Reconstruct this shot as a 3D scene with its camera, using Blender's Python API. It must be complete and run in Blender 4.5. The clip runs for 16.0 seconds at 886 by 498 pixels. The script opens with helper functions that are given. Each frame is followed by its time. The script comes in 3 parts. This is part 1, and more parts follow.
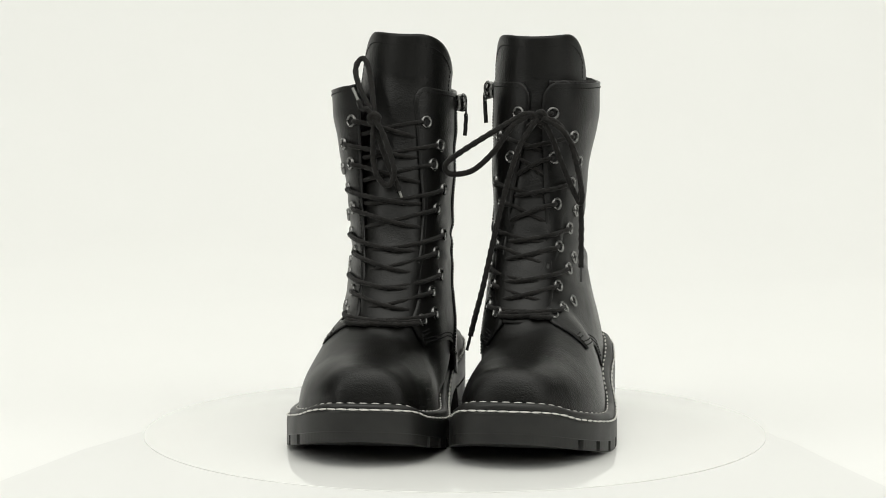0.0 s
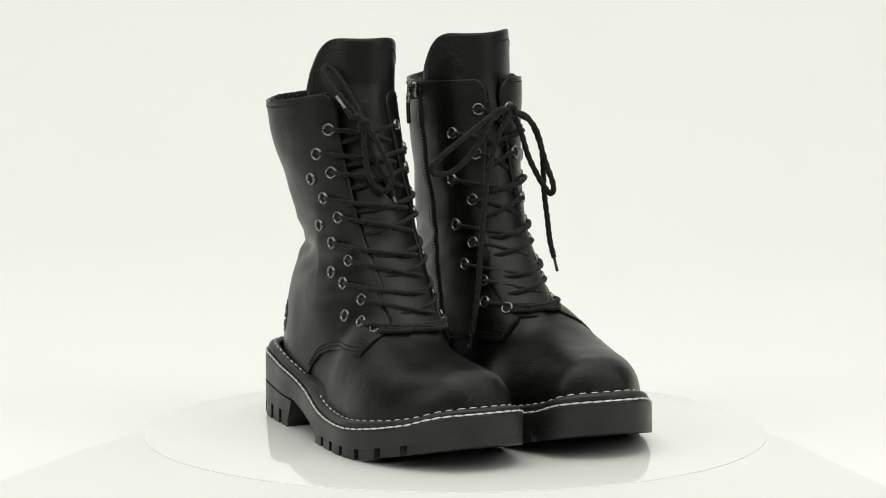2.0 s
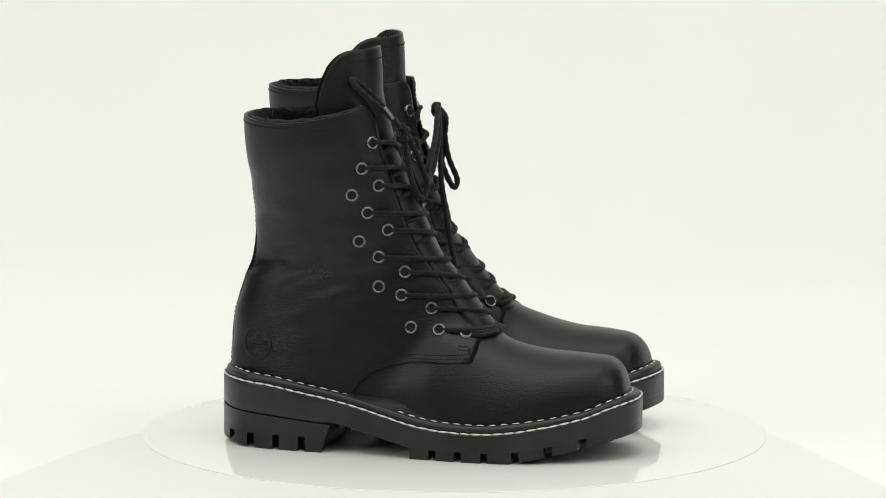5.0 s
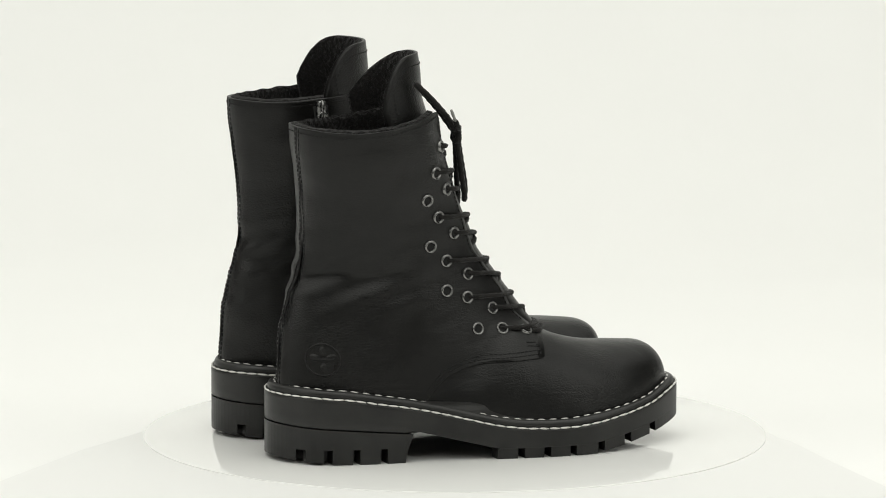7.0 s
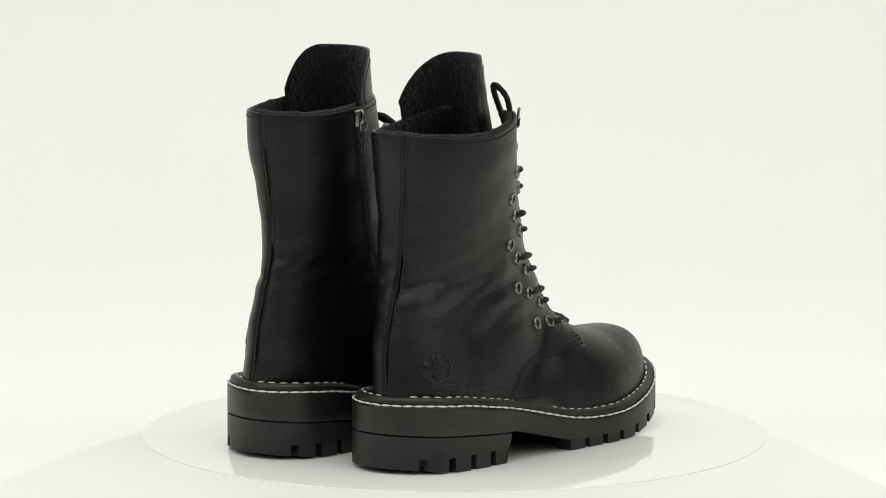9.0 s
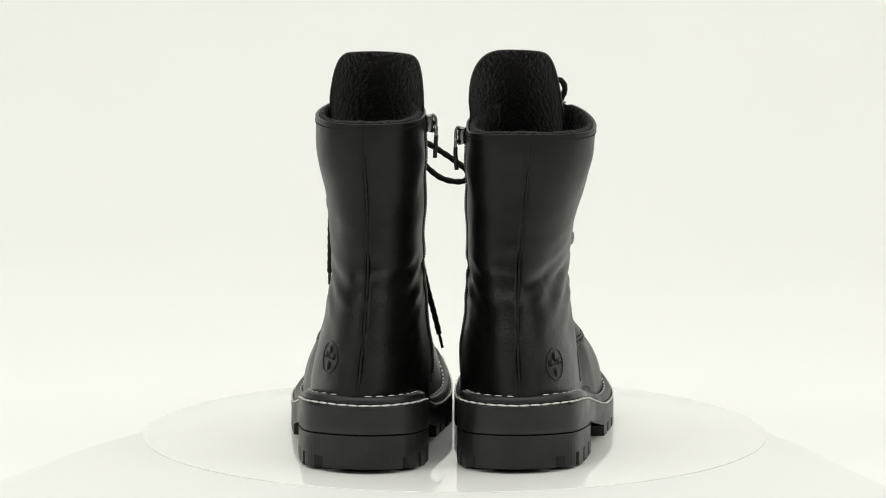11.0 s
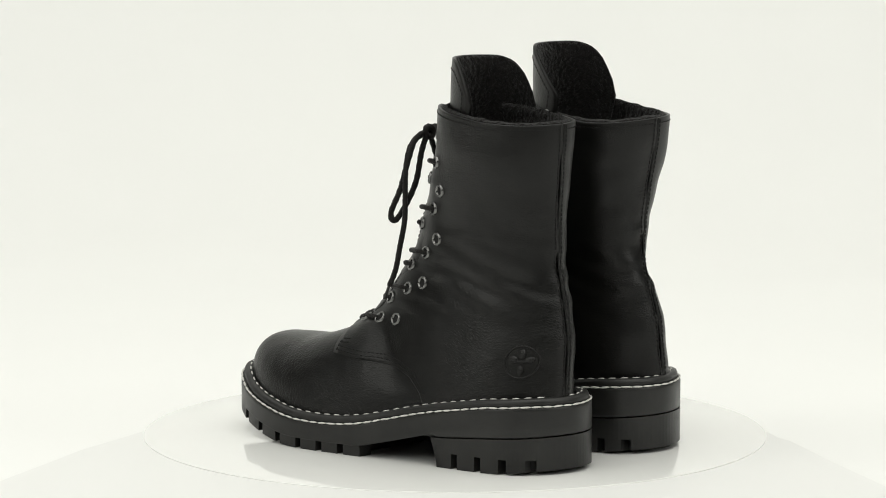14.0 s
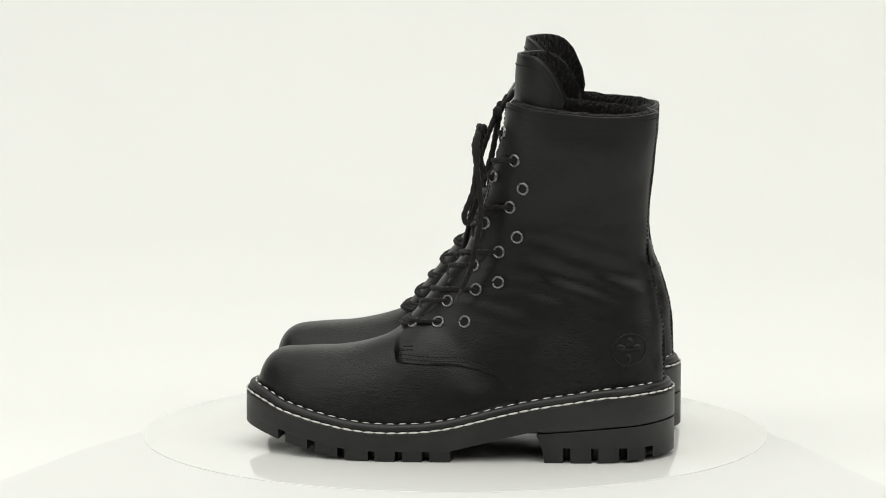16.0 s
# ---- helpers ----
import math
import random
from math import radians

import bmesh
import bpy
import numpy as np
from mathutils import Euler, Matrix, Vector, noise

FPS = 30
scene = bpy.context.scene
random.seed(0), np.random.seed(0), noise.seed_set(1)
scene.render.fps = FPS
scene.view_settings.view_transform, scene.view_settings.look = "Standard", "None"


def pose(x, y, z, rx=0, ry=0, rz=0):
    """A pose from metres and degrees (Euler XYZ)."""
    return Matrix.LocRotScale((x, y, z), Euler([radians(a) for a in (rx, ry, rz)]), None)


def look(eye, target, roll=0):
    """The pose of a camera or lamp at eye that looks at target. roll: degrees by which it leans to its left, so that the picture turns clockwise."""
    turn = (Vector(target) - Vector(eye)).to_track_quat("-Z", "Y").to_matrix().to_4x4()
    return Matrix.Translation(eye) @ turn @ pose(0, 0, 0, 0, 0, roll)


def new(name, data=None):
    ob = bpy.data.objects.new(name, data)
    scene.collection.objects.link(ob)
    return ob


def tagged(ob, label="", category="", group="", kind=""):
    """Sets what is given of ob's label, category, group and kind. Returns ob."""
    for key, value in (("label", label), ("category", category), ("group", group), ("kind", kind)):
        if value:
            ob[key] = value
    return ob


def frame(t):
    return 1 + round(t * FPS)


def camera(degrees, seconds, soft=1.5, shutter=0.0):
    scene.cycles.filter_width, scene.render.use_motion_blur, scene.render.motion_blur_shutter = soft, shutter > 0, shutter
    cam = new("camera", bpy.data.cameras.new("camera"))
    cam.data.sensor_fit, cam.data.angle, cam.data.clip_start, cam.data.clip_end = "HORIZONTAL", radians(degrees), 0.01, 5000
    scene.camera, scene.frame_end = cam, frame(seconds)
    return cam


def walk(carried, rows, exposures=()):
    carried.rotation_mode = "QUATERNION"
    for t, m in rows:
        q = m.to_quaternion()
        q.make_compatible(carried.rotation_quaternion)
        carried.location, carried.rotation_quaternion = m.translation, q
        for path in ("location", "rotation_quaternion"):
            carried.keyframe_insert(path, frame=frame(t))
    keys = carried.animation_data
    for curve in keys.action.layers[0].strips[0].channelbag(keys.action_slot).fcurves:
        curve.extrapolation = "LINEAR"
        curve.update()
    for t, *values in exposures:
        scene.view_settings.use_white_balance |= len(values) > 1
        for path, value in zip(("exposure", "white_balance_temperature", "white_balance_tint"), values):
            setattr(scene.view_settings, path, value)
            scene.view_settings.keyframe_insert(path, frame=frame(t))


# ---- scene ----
cam = camera(8.78, 16.0, soft=1.0)
EYE = (0.0, -3.835, 0.705)
AIM = (-0.00818, 0.0, 0.1254)
walk(cam, [(0.0, look(EYE, AIM, 0.07)), (16.0, look(EYE, AIM, 0.07))])

# ---- world and light ----
world = bpy.data.worlds.new("studio")
scene.world = world
world.use_nodes = True
world.node_tree.nodes["Background"].inputs[0].default_value = (0.995, 1.0, 0.935, 1)
world.node_tree.nodes["Background"].inputs[1].default_value = 1.105
scene.view_settings.exposure = 0.0


def softbox(name, eye, target, w, h, power):
    d = bpy.data.lights.new(name, "AREA")
    d.shape, d.size, d.size_y, d.energy, d.color = "RECTANGLE", w, h, power, (0.995, 0.995, 0.93)
    o = new(name, d)
    o.matrix_world = look(eye, target)
    return o


softbox("softbox_overhead", (0.0, -0.4, 2.3), (0.0, 0.2, 0.0), 2.0, 1.6, 17)
softbox("softbox_side", (-2.2, -1.2, 1.3), (0.0, 0.0, 0.15), 1.0, 1.4, 12)
softbox("softbox_side", (2.2, -1.2, 1.3), (0.0, 0.0, 0.15), 1.0, 1.4, 12)


# ---- materials ----
def mat(name, base, rough=0.5, metal=0.0, spec=0.5):
    m = bpy.data.materials.new(name)
    m.use_nodes = True
    nt = m.node_tree
    b = nt.nodes["Principled BSDF"]
    b.inputs["Base Color"].default_value = (*base, 1)
    b.inputs["Roughness"].default_value = rough
    b.inputs["Metallic"].default_value = metal
    b.inputs["Specular IOR Level"].default_value = spec
    return m, nt, b


def tex(nt, kind, scale, **kw):
    n = nt.nodes.new(kind)
    c = nt.nodes.new("ShaderNodeTexCoord")
    mp = nt.nodes.new("ShaderNodeMapping")
    mp.inputs["Scale"].default_value = kw.pop("stretch", (1, 1, 1))
    nt.links.new(c.outputs["Object"], mp.inputs[0])
    nt.links.new(mp.outputs[0], n.inputs["Vector"])
    n.inputs["Scale"].default_value = scale
    for k, v in kw.items():
        if k in n.inputs:
            n.inputs[k].default_value = v
    return n


def bump(nt, b, layers):
    """Chain of bumps from (socket, strength, distance)."""
    last = None
    for sock, st, dist in layers:
        n = nt.nodes.new("ShaderNodeBump")
        n.inputs["Strength"].default_value = st
        n.inputs["Distance"].default_value = dist
        nt.links.new(sock, n.inputs["Height"])
        if last:
            nt.links.new(last, n.inputs["Normal"])
        last = n.outputs[0]
    nt.links.new(last, b.inputs["Normal"])


def ramp(nt, sock, c0, c1, p0=0.3, p1=0.7):
    r = nt.nodes.new("ShaderNodeValToRGB")
    r.color_ramp.elements[0].color, r.color_ramp.elements[1].color = (*c0, 1), (*c1, 1)
    r.color_ramp.elements[0].position, r.color_ramp.elements[1].position = p0, p1
    nt.links.new(sock, r.inputs[0])
    return r.outputs[0]


def leather(name):
    m, nt, b = mat(name, (0.008, 0.008, 0.007), 0.4, 0, 0.31)
    n1 = tex(nt, "ShaderNodeTexNoise", 22, Detail=4.0)
    nt.links.new(ramp(nt, n1.outputs["Fac"], (0.0020, 0.0020, 0.0018), (0.0045, 0.0043, 0.0038)), b.inputs["Base Color"])
    # two sizes of cracked pebble grain, stronger in some areas
    v = tex(nt, "ShaderNodeTexVoronoi", 430, Randomness=1.0, stretch=(1.0, 0.8, 1.5))
    v.feature = "DISTANCE_TO_EDGE"
    pebble = ramp(nt, v.outputs["Distance"], (0, 0, 0), (1, 1, 1), 0.0, 0.22)
    fine = tex(nt, "ShaderNodeTexVoronoi", 900, Randomness=1.0, stretch=(1.0, 0.9, 1.2))
    patch = tex(nt, "ShaderNodeTexNoise", 17, Detail=2.0)
    worn = ramp(nt, patch.outputs["Fac"], (0.1, 0.1, 0.1), (1, 1, 1), 0.42, 0.64)
    mix = nt.nodes.new("ShaderNodeMath")
    mix.operation = "MULTIPLY"
    nt.links.new(pebble, mix.inputs[0])
    nt.links.new(worn, mix.inputs[1])
    fold = tex(nt, "ShaderNodeTexNoise", 70, Detail=3.0, Distortion=1.6, stretch=(0.8, 0.6, 2.6))
    soft = tex(nt, "ShaderNodeTexNoise", 26, Detail=2.0)
    nt.links.new(ramp(nt, patch.outputs["Fac"], (0.44, 0.44, 0.44), (0.29, 0.29, 0.29)), b.inputs["Roughness"])
    bump(nt, b, [(soft.outputs["Fac"], 0.25, 0.006), (fold.outputs["Fac"], 0.20, 0.0010), (fine.outputs["Distance"], 0.12, 0.0004), (mix.outputs[0], 0.36, 0.0004)])
    return m


def rubber(name):
    m, nt, b = mat(name, (0.01, 0.01, 0.01), 0.5, 0, 0.40)
    n1 = tex(nt, "ShaderNodeTexNoise", 40, Detail=6.0)
    nt.links.new(ramp(nt, n1.outputs["Fac"], (0.0085, 0.0085, 0.0082), (0.021, 0.0207, 0.0195)), b.inputs["Base Color"])
    nt.links.new(ramp(nt, n1.outputs["Fac"], (0.32, 0.32, 0.32), (0.52, 0.52, 0.52)), b.inputs["Roughness"])
    n2 = tex(nt, "ShaderNodeTexNoise", 900, Detail=3.0)
    n3 = tex(nt, "ShaderNodeTexNoise", 60, Detail=3.0, stretch=(1, 1, 3))
    bump(nt, b, [(n3.outputs["Fac"], 0.2, 0.001), (n2.outputs["Fac"], 0.25, 0.0002)])
    return m


def fleece(name):
    m, nt, b = mat(name, (0.010, 0.009, 0.0085), 0.95, 0, 0.1)
    n1 = tex(nt, "ShaderNodeTexNoise", 260, Detail=6.0, Roughness=0.7)
    n2 = tex(nt, "ShaderNodeTexVoronoi", 330)
    nt.links.new(ramp(nt, n1.outputs["Fac"], (0.002, 0.002, 0.002), (0.009, 0.008, 0.0075)), b.inputs["Base Color"])
    b.inputs["Sheen Weight"].default_value = 0.12
    bump(nt, b, [(n1.outputs["Fac"], 0.9, 0.003), (n2.outputs["Distance"], 0.5, 0.002)])
    return m


def cord(name):
    m, nt, b = mat(name, (0.012, 0.010, 0.009), 0.8, 0, 0.25)
    v = tex(nt, "ShaderNodeTexVoronoi", 900, stretch=(1, 1, 1))
    n = tex(nt, "ShaderNodeTexNoise", 120, Detail=3.0)
    nt.links.new(ramp(nt, n.outputs["Fac"], (0.004, 0.0036, 0.0032), (0.010, 0.0088, 0.0078)), b.inputs["Base Color"])
    b.inputs["Sheen Weight"].default_value = 0.08
    bump(nt, b, [(v.outputs["Distance"], 0.7, 0.0006)])
    return m


def white(name, base, rough, spec=0.5, scale=14.0, amount=0.012):
    m, nt, b = mat(name, base, rough, 0, spec)
    n = tex(nt, "ShaderNodeTexNoise", scale, Detail=5.0)
    lo = tuple(c * (1 - amount) for c in base)
    nt.links.new(ramp(nt, n.outputs["Fac"], lo, base), b.inputs["Base Color"])
    return m


LEATHER = leather("black_grained_leather")
RUBBER = rubber("black_rubber")
FLEECE = fleece("black_fleece")
CORD = cord("black_braided_cord")
METAL, nt_, b_ = mat("gunmetal", (0.21, 0.21, 0.205), 0.2, 1.0)
nm_ = tex(nt_, "ShaderNodeTexNoise", 300, Detail=3.0)
nt_.links.new(ramp(nt_, nm_.outputs["Fac"], (0.16, 0.16, 0.16), (0.36, 0.36, 0.36)), b_.inputs["Roughness"])
PLASTIC = mat("black_plastic", (0.01, 0.01, 0.01), 0.3)[0]
CLEAR = mat("milky_plastic", (0.22, 0.22, 0.205), 0.15)[0]
HOLE_SHADE = mat("hole_shade_black", (0.004, 0.004, 0.004), 0.9)[0]
THREAD, nt_, b_ = mat("white_thread", (0.62, 0.61, 0.58), 0.7)
nm_ = tex(nt_, "ShaderNodeTexNoise", 1200, Detail=2.0)
bump(nt_, b_, [(nm_.outputs["Fac"], 0.5, 0.0005)])
SEAM = mat("black_thread", (0.005, 0.005, 0.005), 0.9)[0]
ACRYLIC = white("white_acrylic", (0.845, 0.845, 0.828), 0.04, 0.95, 6.0, 0.006)
PAPER = white("white_paper", (0.87, 0.87, 0.855), 0.75, 0.15, 3.0, 0.02)
GREY = white("blocker_grey", (0.10, 0.10, 0.098), 0.8, 0.2, 3.0, 0.05)
PAINT = white("white_paint", (0.80, 0.80, 0.787), 0.6, 0.2, 3.0, 0.02)


# ---- mesh helpers ----
def mesh_object(name, verts, faces, material, parent=None, label="", smooth=True):
    me = bpy.data.meshes.new(name)
    me.from_pydata([tuple(map(float, v)) for v in verts], [], faces)
    bm = bmesh.new()
    bm.from_mesh(me)
    bmesh.ops.recalc_face_normals(bm, faces=bm.faces)
    bm.to_mesh(me)
    bm.free()
    me.materials.append(material)
    if smooth:
        me.polygons.foreach_set("use_smooth", [True] * len(me.polygons))
    ob = new(name, me)
    if parent:
        ob.parent = parent
    if label:
        tagged(ob, label)
    return ob


def grid_faces(n, m, closed=False):
    """Quads of a grid of n rows and m columns."""
    f = []
    for i in range(n - 1):
        for j in range(m if closed else m - 1):
            k = (j + 1) % m
            f.append((i * m + j, i * m + k, (i + 1) * m + k, (i + 1) * m + j))
    return f


def sheet(rows_out, rows_in):
    """A solid sheet from two grids of the same size: outside and inside."""
    a, b = np.asarray(rows_out), np.asarray(rows_in)
    n, m, _ = a.shape
    v = np.concatenate([a.reshape(-1, 3), b.reshape(-1, 3)])
    o = n * m
    f = grid_faces(n, m)
    f += [tuple(o + k for k in reversed(q)) for q in grid_faces(n, m)]
    rim = [j for j in range(m)] + [i * m + m - 1 for i in range(1, n)] + [(n - 1) * m + j for j in range(m - 2, -1, -1)] + [i * m for i in range(n - 2, 0, -1)]
    for a0, a1 in zip(rim, rim[1:] + rim[:1]):
        f.append((a1, a0, o + a0, o + a1))
    return v, f


def prism(loop, z0, z1):
    """A closed prism over a plan loop; z0 and z1 give the heights at each point."""
    n = len(loop)
    v = [(x, y, z0(x, y)) for x, y in loop] + [(x, y, z1(x, y)) for x, y in loop]
    f = [(i, (i + 1) % n, n + (i + 1) % n, n + i) for i in range(n)]
    f += [tuple(range(n))[::-1], tuple(range(n, 2 * n))]
    return v, f


def tube(path, r, sides=8, flat=1.0, step=0.0012):
    """A round cord through the points of a path (Catmull-Rom), closed at its ends."""
    p = [Vector(q) for q in path]
    pts = []
    for i in range(len(p) - 1):
        a, b, c, d = p[max(i - 1, 0)], p[i], p[i + 1], p[min(i + 2, len(p) - 1)]
        n = max(2, int((c - b).length / step))
        for k in range(n):
            s = k / n
            pts.append(0.5 * (2 * b + (c - a) * s + (2 * a - 5 * b + 4 * c - d) * s * s + (3 * b - a - 3 * c + d) * s ** 3))
    pts.append(p[-1])
    v, up = [], Vector((0.3, 0.2, 1)).normalized()
    for i, q in enumerate(pts):
        t = (pts[min(i + 1, len(pts) - 1)] - pts[max(i - 1, 0)]).normalized()
        up = (up - t * up.dot(t)).normalized()
        w = t.cross(up)
        for k in range(sides):
            a = 2 * math.pi * k / sides
            rr = r * (1 + 0.10 * math.sin(i * 1.3 + 3.14 * (k % 2)))
            v.append(q + rr * (math.cos(a) * up * flat + math.sin(a) * w))
    f = grid_faces(len(pts), sides, True)
    f += [tuple(range(sides)), tuple(range((len(pts) - 1) * sides, len(pts) * sides))]
    return v, f


def ring_points(c, n=8):
    """A closed Catmull-Rom loop."""
    c = np.array(c)
    a, b, d, e = [np.roll(c, k, 0)[:, None] for k in (1, 0, -1, -2)]
    s = (np.arange(n) / n)[None, :, None]
    return (0.5 * (2 * b + (d - a) * s + (2 * a - 5 * b + 4 * d - e) * s * s + (3 * b - a - 3 * d + e) * s ** 3)).reshape(-1, 2)


# ---- the studio ----
def backdrop():
    """A white sweep: the floor, a wide curve and the wall behind."""
    prof = [(-6.0, -0.02)] + [(0.9 + 0.9 * math.sin(a), 0.88 - 0.9 * math.cos(a)) for a in np.linspace(0, math.pi / 2, 24)] + [(1.8, 3.2)]
    out = [[(x, y, z) for x in (-3.5, -1.2, 1.2, 3.5)] for y, z in prof]
    inn = [[(x, y + 0.02, z - 0.02) for x in (-3.5, -1.2, 1.2, 3.5)] for y, z in prof]
    v, f = sheet(out, inn)
    return tagged(mesh_object("backdrop", v, f, PAPER), "plain white seamless studio backdrop sweeping up from the floor", "backdrop", kind="structure")


backdrop()


def light_blockers():
    """Unseen grey panels beside and behind the camera, added to block light and darken reflections."""
    for name, loop in (("blocker_west", [(-3.7, -6.2), (-3.52, -6.2), (-3.52, 1.9), (-3.7, 1.9)]), ("blocker_east", [(3.52, -6.2), (3.7, -6.2), (3.7, 1.9), (3.52, 1.9)]),
                       ("blocker_south", [(-3.5, -6.2), (3.5, -6.2), (3.5, -6.02), (-3.5, -6.02)])):
        v, f = prism(loop, lambda x, y: -0.05, lambda x, y: 3.2)
        tagged(mesh_object(name, v, f, GREY, smooth=False), "unseen dark grey panel added to block light", "wall", kind="structure")


light_blockers()


def turntable():
    top = new("turntable")
    prof = [(0.0, 0.0), (0.10, 0.0), (0.2094, 0.0), (0.2098, -0.0001), (0.21, -0.0003), (0.21, -0.0009), (0.0, -0.0009)]
    n = 160
    v = [(r * math.cos(2 * math.pi * k / n), r * math.sin(2 * math.pi * k / n), z) for r, z in prof for k in range(n)]
    mesh_object("disc", v, grid_faces(len(prof), n, True), ACRYLIC, top)
    v = [(0.004 * math.cos(2 * math.pi * k / 24), 0.004 * math.sin(2 * math.pi * k / 24), z) for z in (-0.0010, -0.0058) for k in range(24)]
    mesh_object("axle", v, grid_faces(2, 24, True) + [tuple(range(24)), tuple(range(24, 48))[::-1]], PAINT, top)
    return tagged(top, "round glossy white turntable disc carrying a pair of boots", "turntable")


TABLE = turntable()


def platform():
    """The low white platform under the turntable, wider towards the front."""
    loop = [(-0.2115, 0.006), (-0.15, 0.10), (0.15, 0.10), (0.2125, 0.005), (0.2175, -0.0127), (0.2250, -0.025), (0.248, -0.099), (0.277, -0.185), (0.40, -0.55),
            (-0.42, -0.55), (-0.294, -0.1725), (-0.272, -0.12), (-0.247, -0.059), (-0.2185, -0.0080)]
    v, f = prism(loop, lambda x, y: -0.0199, lambda x, y: -0.0007)
    ob = mesh_object("platform", v, f, PAINT, smooth=False)
    return tagged(ob, "low white painted platform under the turntable", "platform", kind="structure")


# ---- the boots ----
def curve(pairs):
    xs, ys = np.array([p[0] for p in pairs]), np.array([p[1] for p in pairs])
    return lambda q: np.interp(q, xs, ys)


def soft_curve(pairs, width=0.006):
    """Interpolation of pairs, smoothed over a width."""
    f = curve(pairs)
    k = np.linspace(-1, 1, 9)
    w = 1 - np.abs(k) * 0.9
    g = np.linspace(-0.25, 0.35, 2401)
    table = sum(f(g + width * kk) * ww for kk, ww in zip(k, w)) / w.sum()
    return lambda q: np.interp(q, g, table)


SOLE = ring_points([(-0.0049, -0.1444), (0.025, -0.1395), (0.0485, -0.1080), (0.060, -0.0614), (0.0555, -0.0114), (0.0455, 0.0375), (0.0405, 0.086), (0.029, 0.1235),
                    (-0.0055, 0.1407), (-0.0359, 0.1271), (-0.0446, 0.0902), (-0.0412, 0.0423), (-0.0435, -0.0051), (-0.0485, -0.058), (-0.0435, -0.1004), (-0.0317, -0.1322)], 10)
EDGE_Z = soft_curve([(-0.16, 0.0415), (-0.1395, 0.0380), (-0.129, 0.0352), (-0.116, 0.030), (-0.095, 0.0253), (-0.072, 0.0212), (-0.053, 0.0192), (-0.035, 0.0189), (-0.0165, 0.0197),
                     (0.0015, 0.0223), (0.019, 0.0266), (0.037, 0.0312), (0.055, 0.0354), (0.074, 0.0387), (0.10, 0.0430), (0.127, 0.0452), (0.16, 0.0450)])
FORE_Z = soft_curve([(-0.17, 0.024), (-0.1444, 0.0175), (-0.135, 0.0150), (-0.116, 0.0100), (-0.087, 0.0038), (-0.067, 0.0006), (-0.050, 0.0), (0.02, 0.0)])
SHANK_Z = curve([(-0.2, 0.0), (0.002, 0.0074), (0.028, 0.0137), (0.0566, 0.021), (0.07, 0.022)])
GROOVE_Z = curve([(0.05, 0.0180), (0.0611, 0.0187), (0.1086, 0.0228), (0.15, 0.0255)])


def inset(loop, d):
    loop = np.asarray(loop)
    t = np.roll(loop, -1, 0) - np.roll(loop, 1, 0)
    n = np.stack([-t[:, 1], t[:, 0]], 1) / np.linalg.norm(t, axis=1, keepdims=True)
    return loop + n * d


GAP = {"A": [(0.08, 0.0150), (0.10, 0.0160), (0.15, 0.0200), (0.20, 0.0190), (0.22, 0.0180), (0.3, 0.0180)],
       "B": [(0.08, 0.0160), (0.10, 0.0160), (0.15, 0.0115), (0.20, 0.0055), (0.22, 0.0042), (0.3, 0.0042)]}


def edge_angle(S, z, sgn, back=0.0):
    """The angle of the lace edge, or of a line that much behind it."""
    low = S.angle_at_y(float(QUARTER_EDGE(z)) + back, z, sgn)
    if z < 0.088:
        return low
    gap = float(np.interp(z, [p[0] for p in GAP[S.side]], [p[1] for p in GAP[S.side]])) + back
    if z > 0.222:
        gap += 0.010 * (1 - math.sqrt(max(1 - min((z - 0.222) / 0.0118, 1) ** 2, 0)))
    a = np.linspace(0.0, 1.5, 60)
    r = S.reach(sgn * a, np.full(60, z)) * np.sin(a)
    high = float(np.interp(gap, r[:np.argmax(r) + 1], a[:np.argmax(r) + 1]))
    k = min((z - 0.088) / 0.018, 1)
    return low * (1 - k) + high * k


